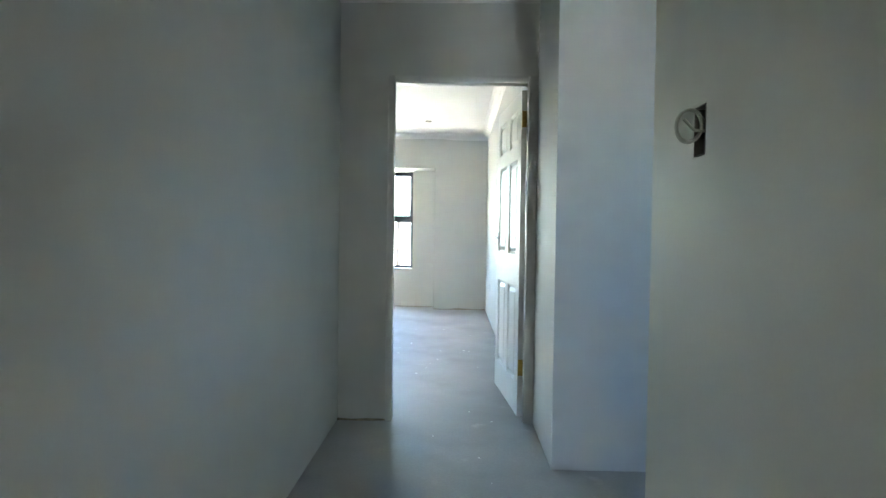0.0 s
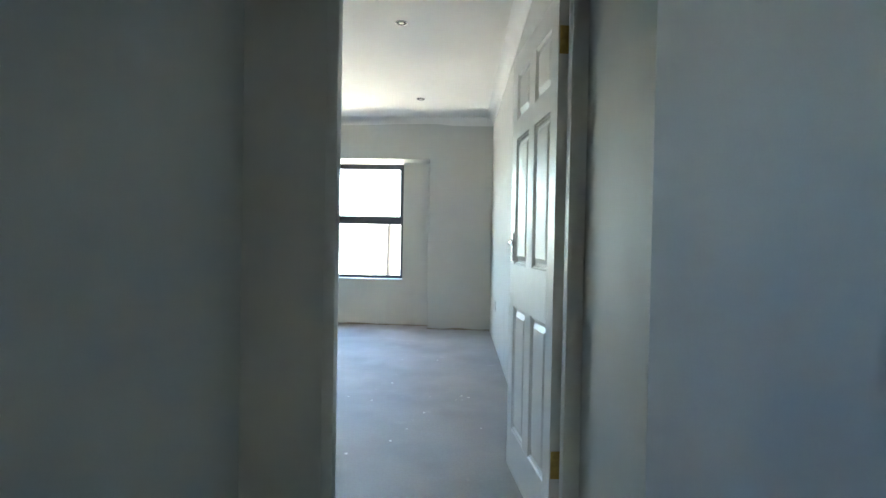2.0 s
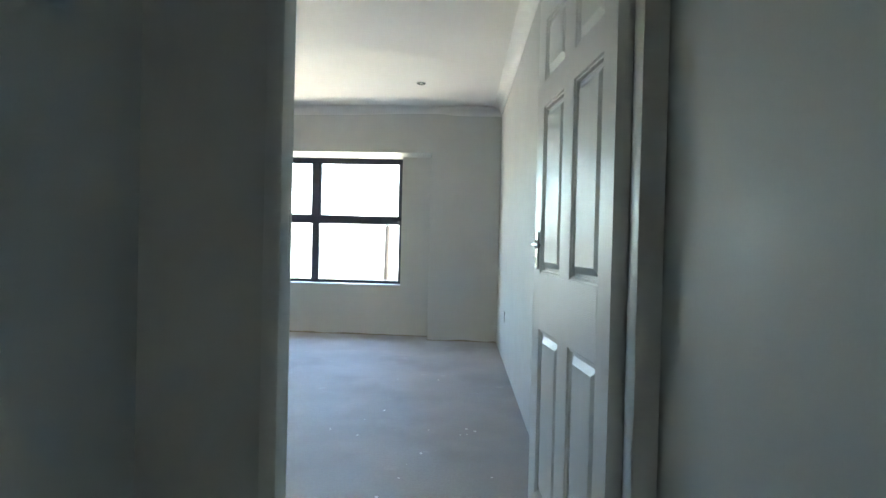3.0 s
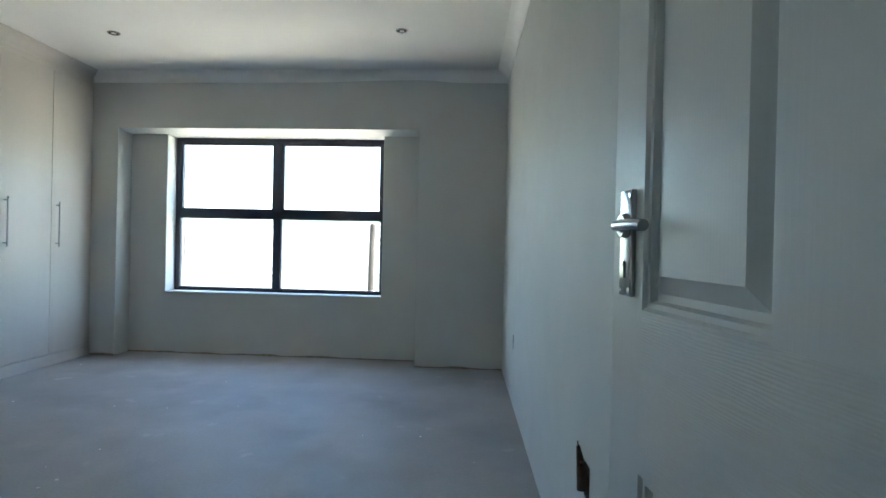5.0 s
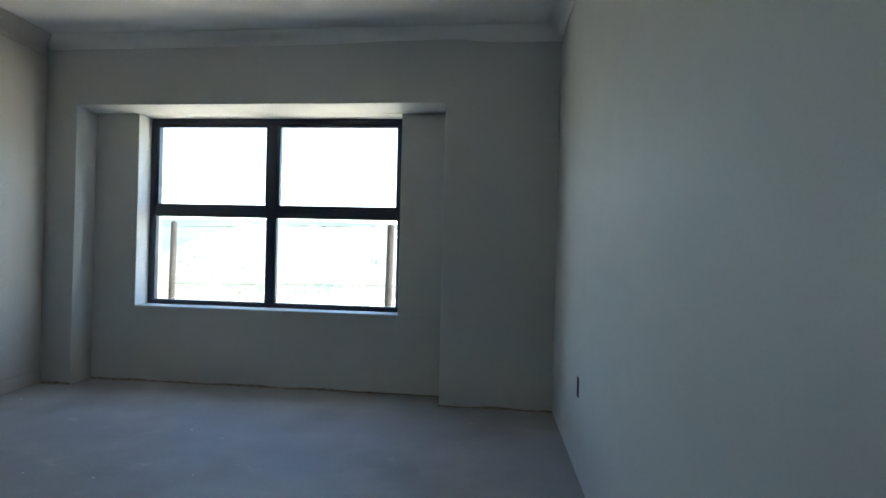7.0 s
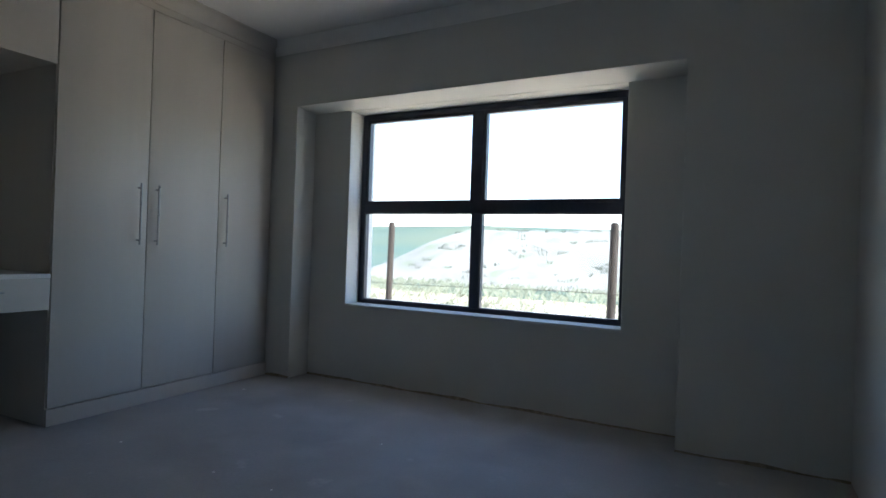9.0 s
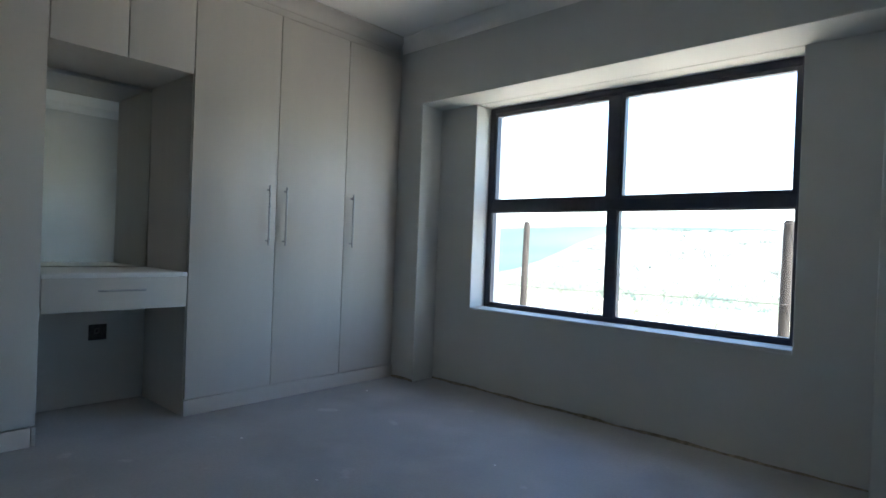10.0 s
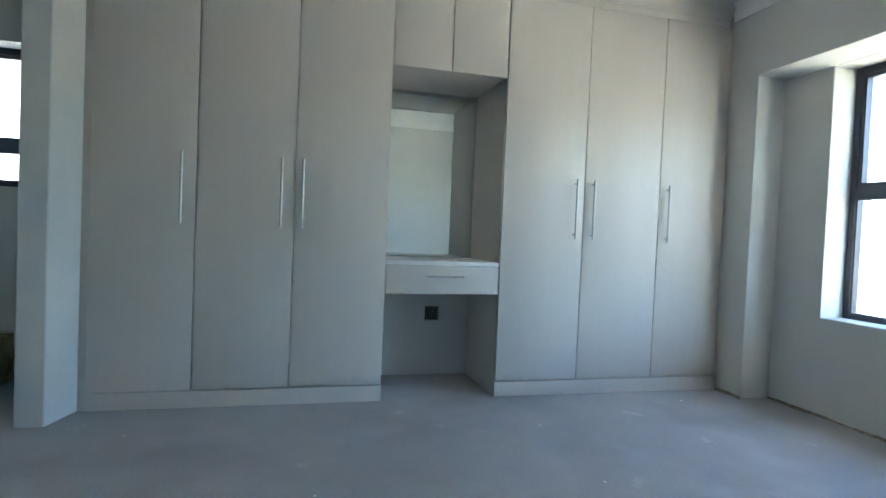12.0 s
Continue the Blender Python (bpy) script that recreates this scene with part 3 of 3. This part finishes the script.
part("cable", tube([(0.04, 0.0, 0.02), (0.02, 0.004, 0.012)] + coil((-0.017, 0.009, 0.011), 0.026, 2.6), 0.0029, 8), CABLE, sw, "grey cable coil")
part("cable", tube([(0.04, 0.005, -0.01), (0.01, 0.0, 0.0), (-0.012, -0.006, 0.0), (-0.03, 0.0, 0.022)], 0.0032, 8), CABLE, sw)
ob1 = wall_box("socket_box", (EAST, 4.09, 0.425), 'x', -1, 0.07, 0.10, 0.05, "open steel socket box sunk in the wall without a cover")
ob2 = wall_box("socket_box", (EAST, 1.690, 0.435), 'x', -1, 0.07, 0.10, 0.05, "open steel socket box with torn cable ends sticking out")
part("cable", rod((-0.006, 0.0, -0.02), (-0.024, 0.010, 0.098), 0.021, 14, 0.005), CABLE_DARK, ob2, "torn brown cable sheath")
part("cable", tube([(-0.02, 0.010, 0.055), (-0.021, 0.018, 0.085), (-0.022, 0.026, 0.105)], 0.002, 6), CABLE_DARK, ob2)
part("cable", tube([(0.04, -0.01, -0.02), (0.0, -0.012, 0.0), (-0.016, -0.012, 0.04), (-0.02, -0.016, 0.06)], 0.006, 8), CABLE_DARK, ob2)
ob3 = wall_box("socket_box", (-3.80, 3.398, 0.436), 'x', 1, 0.10, 0.096, 0.05, "open steel socket box with a cable end under the dressing table")
part("cable", tube([(-0.045, 0.0, 0.01), (-0.03, 0.015, 0.02), (-0.015, 0.01, -0.005), (-0.02, -0.01, -0.012), (-0.03, -0.005, 0.01)], 0.005, 8), CABLE, ob3)


# ---- recessed downlights ----
def downlight(x, y):
    e = thing("downlight", (x, y, CEIL), "round chrome recessed downlight in the ceiling", "downlight", "ceiling downlights")
    bm = bmesh.new()
    prof = [(0.034, 0.0), (0.033, -0.002), (0.036, -0.006), (0.041, -0.007), (0.045, -0.004), (0.046, 0.0)]
    rings = [[bm.verts.new((r * math.cos(k * math.tau / 32), r * math.sin(k * math.tau / 32), z)) for k in range(32)] for r, z in prof]
    for r0, r1 in zip(rings, rings[1:]):
        for k in range(32):
            bm.faces.new((r0[k], r0[(k + 1) % 32], r1[(k + 1) % 32], r1[k]))
    part("trim_ring", bm, CHROME, e)
    part("lamp_face", rod((0, 0, -0.003), (0, 0, -0.001), 0.034, 24), DARK, e, "unlit dark lamp face")
    part("lamp_glass", rod((0, 0, -0.006), (0, 0, -0.0032), 0.018, 24), LAMP_GLASS, e)
    return e


dl = downlight(-0.20, 2.04)
copy_thing(dl, pose(-0.205, 4.20, CEIL))
copy_thing(dl, pose(-2.383, 4.295, CEIL))

# ---- things in the alcove behind the nib ----
bx_e = thing("cardboard_box", (-3.80, 0.60, 0.0), "stained brown cardboard box on the alcove floor", "box")
bm = box((-0.12, -0.22, 0.0), (0.14, 0.20, 0.285), 0.008)
bmesh.ops.subdivide_edges(bm, edges=bm.edges[:], cuts=3, use_grid_fill=True)
for v in bm.verts:
    if v.co.z > 0.01:
        v.co += 0.012 * noise.noise_vector(v.co * 9)
part("carton", bm, CARD, bx_e)
bm = box((-0.10, -0.20, 0.283), (0.02, 0.18, 0.289), 0.002)
bmesh.ops.rotate(bm, verts=bm.verts, cent=(-0.10, 0, 0.286), matrix=Matrix.Rotation(radians(-6), 3, 'Y'))
part("flap", bm, CARD, bx_e)

# ---- plaster crumbs on the screed ----
bm = bmesh.new()
for k in range(70):
    x, y = random.uniform(-3.0, 0.5), random.uniform(-0.6, 5.0)
    if k < 25:
        x, y = random.uniform(-0.4, 0.5), random.uniform(-2.5, 2.5)
    s = random.uniform(0.003, 0.011)
    m = pose(x, y, s * 0.22, 0, 0, random.uniform(0, 360)) @ Matrix.Diagonal((s, s * random.uniform(0.5, 1), s * 0.35, 1))
    bmesh.ops.create_icosphere(bm, subdivisions=1, radius=1, matrix=m)
tagged(ob_from("plaster_crumbs", bm, CORNICE), "scattered white plaster crumbs on the screed", "crumbs", "", "stuff")

# ---- outside ----
bm = bmesh.new()
bmesh.ops.create_grid(bm, x_segments=8, y_segments=8, size=2500)
bmesh.ops.translate(bm, verts=bm.verts, vec=(0, 0, -0.251))
structure("ground", bm, EARTH, "pale sandy soil with sparse dry growth", "ground")


def height_sheet(name, x0, x1, y0, y1, nx, ny, f, mat, label, category):
    xs, ys = np.linspace(x0, x1, nx), np.linspace(y0, y1, ny)
    verts = [(x, y, f(x, y)) for y in ys for x in xs]
    faces = [(j * nx + i, j * nx + i + 1, (j + 1) * nx + i + 1, (j + 1) * nx + i) for j in range(ny - 1) for i in range(nx - 1)]
    me = bpy.data.meshes.new(name)
    me.from_pydata(verts, [], faces)
    me.materials.append(mat)
    me.shade_smooth()
    return tagged(new(name, me), label, category, "", "structure")


def smooth(a, b, v):
    t = min(1, max(0, (v - a) / (b - a)))
    return t * t * (3 - 2 * t)


def mound_z(x, y):
    edge = smooth(-17.4, -10.8, x) * (1 - smooth(14, 22, x)) * smooth(20.5, 27, y) * (1 - smooth(36, 44, y))
    return -0.32 + 2.35 * edge + 0.16 * edge * noise.noise((x * 0.6, y * 0.6, 0)) + 0.06 * noise.noise((x * 2.1, y * 2.1, 3)) * (edge > 0.02)


height_sheet("mound", -22, 24, 18, 46, 116, 72, mound_z, MOUND, "long flat-topped mound of pale sandy soil", "mound")
height_sheet("backdrop", -900, 700, 17, 421, 60, 34, lambda x, y: -0.24 + 17 * smooth(90, 400, y) + 3 * noise.noise((x * 0.006, y * 0.01, 5)) * smooth(150, 300, y),
             FIELD, "far green rolling fields", "hills")


def fence_pole(x, y, h, r):
    e = thing("fence_pole", (x, y, -0.25), "weathered round wooden fence pole", "fence pole", "fence poles")
    bm = rod((0, 0, 0), (0.02, 0.0, h), r, 18, r * 0.92)
    bmesh.ops.bevel(bm, geom=[ed for ed in bm.edges if all(v.co.z > h - 0.01 for v in ed.verts)], offset=0.012, segments=2, affect='EDGES')
    part("pole", bm, POST, e)
    return e


for px, ph in ((-5.86, 1.57), (-3.39, 1.585), (-0.92, 1.60), (1.55, 1.58)):
    fence_pole(px, 7.4, ph, 0.043 if px > -2 else 0.038)
fw = thing("wire_fence", (-2.2, 7.4, 0.0), "thin rusty fence wires between the poles", "fence wire")
for z in (0.66, 1.30):
    part("wire", tube([(x, -0.045, z + 0.02 * math.sin(x * 1.27)) for x in np.linspace(-9, 7, 60)], 0.0035, 5), WIRE, fw)

bm = bmesh.new()
for k in range(30000):
    x, y = random.uniform(-20, 5), 12.2 + 10 * random.random()
    if noise.noise((x * 0.5, y * 0.5, 9)) < random.uniform(-0.6, 0.2):
        continue
    h, a, w = random.uniform(0.03, 0.21) * (0.5 + random.random()), random.uniform(0, math.tau), random.uniform(0.0012, 0.0032)
    dx, dy, lean = math.cos(a) * w, math.sin(a) * w, random.uniform(-0.12, 0.12)
    v = [bm.verts.new(p) for p in ((x - dx, y - dy, -0.26), (x + dx, y + dy, -0.26), (x + dx * 0.6 + lean * 0.4, y + dy * 0.6, -0.25 + h * 0.6), (x + lean, y + lean * 0.5, -0.25 + h))]
    bm.faces.new((v[0], v[1], v[2]))
    bm.faces.new((v[0], v[2], v[3]))
tagged(ob_from("grass", bm, GRASS, False), "patchy dry grass and weeds behind the fence", "grass", "", "stuff")
bm = bmesh.new()
for k in range(260):
    cx, cy = random.uniform(-12, 8), random.uniform(20, 29)
    cz = mound_z(cx, cy)
    for j in range(16):
        a, h = random.uniform(0, math.tau), random.uniform(0.04, 0.16)
        r = random.uniform(0, 0.28)
        x, y = cx + r * math.cos(a), cy + r * math.sin(a)
        v = [bm.verts.new(p) for p in ((x - 0.014, y, cz - 0.05), (x + 0.014, y, cz - 0.05), (x + random.uniform(-0.1, 0.1), y, cz + h))]
        bm.faces.new(v)
tagged(ob_from("weeds", bm, WEED, False), "small weed tufts growing on the sandy mound", "weeds", "", "stuff")
bm = bmesh.new()
for k in range(26):
    x = random.choice((-6.0, -2.2, 1.2)) + random.uniform(-1.2, 1.2)
    y = 31 + random.uniform(-2, 2)
    s = random.uniform(0.05, 0.14)
    bmesh.ops.create_icosphere(bm, subdivisions=1, radius=s, matrix=pose(x, y, mound_z(x, y) + s * 0.4, random.uniform(0, 90), 20, 40) @ Matrix.Diagonal((1.3, 1, 0.7, 1)))
tagged(ob_from("rubble", bm, SHADE_TAUPE, False), "scattered rubble on the crest of the mound", "rubble", "", "stuff")

# white outer walls seen through the high window; the far one darkened for shade
structure("wall_outer", wall_bm('y', 0.25, 0.45, 0.86, 2.01, 0, CEIL), CEMENT, "raw cement plastered outer wall in daylight", "wall")
structure("wall_outer_return", wall_bm('x', 1.81, 2.01, 0.45, 0.95, 0, CEIL), CEMENT, "raw cement plastered outer wall return", "wall")
# runs on unseen to x = 7 to keep sky light off the hall
structure("wall_outer_far", wall_bm('y', 0.95, 1.15, 1.81, 7.0, -0.25, CEIL), SHADE_TAUPE, "plastered outer wall of the covered yard, coloured dark for shade", "wall")
structure("trim_joint", box((0.9, 0.2475, 1.940), (1.985, 0.2495, 1.9455)), GALV, "thin horizontal plaster joint", "joint")
stay = thing("window_stay", (1.525, BLUE_Y + 0.12, 1.562), "black metal window stay arm", "window stay")
part("arm", rod((0.0, 0.0, 0.0), (0.105, 0.0, 0.080), 0.008, 10), ALUMINIUM, stay)
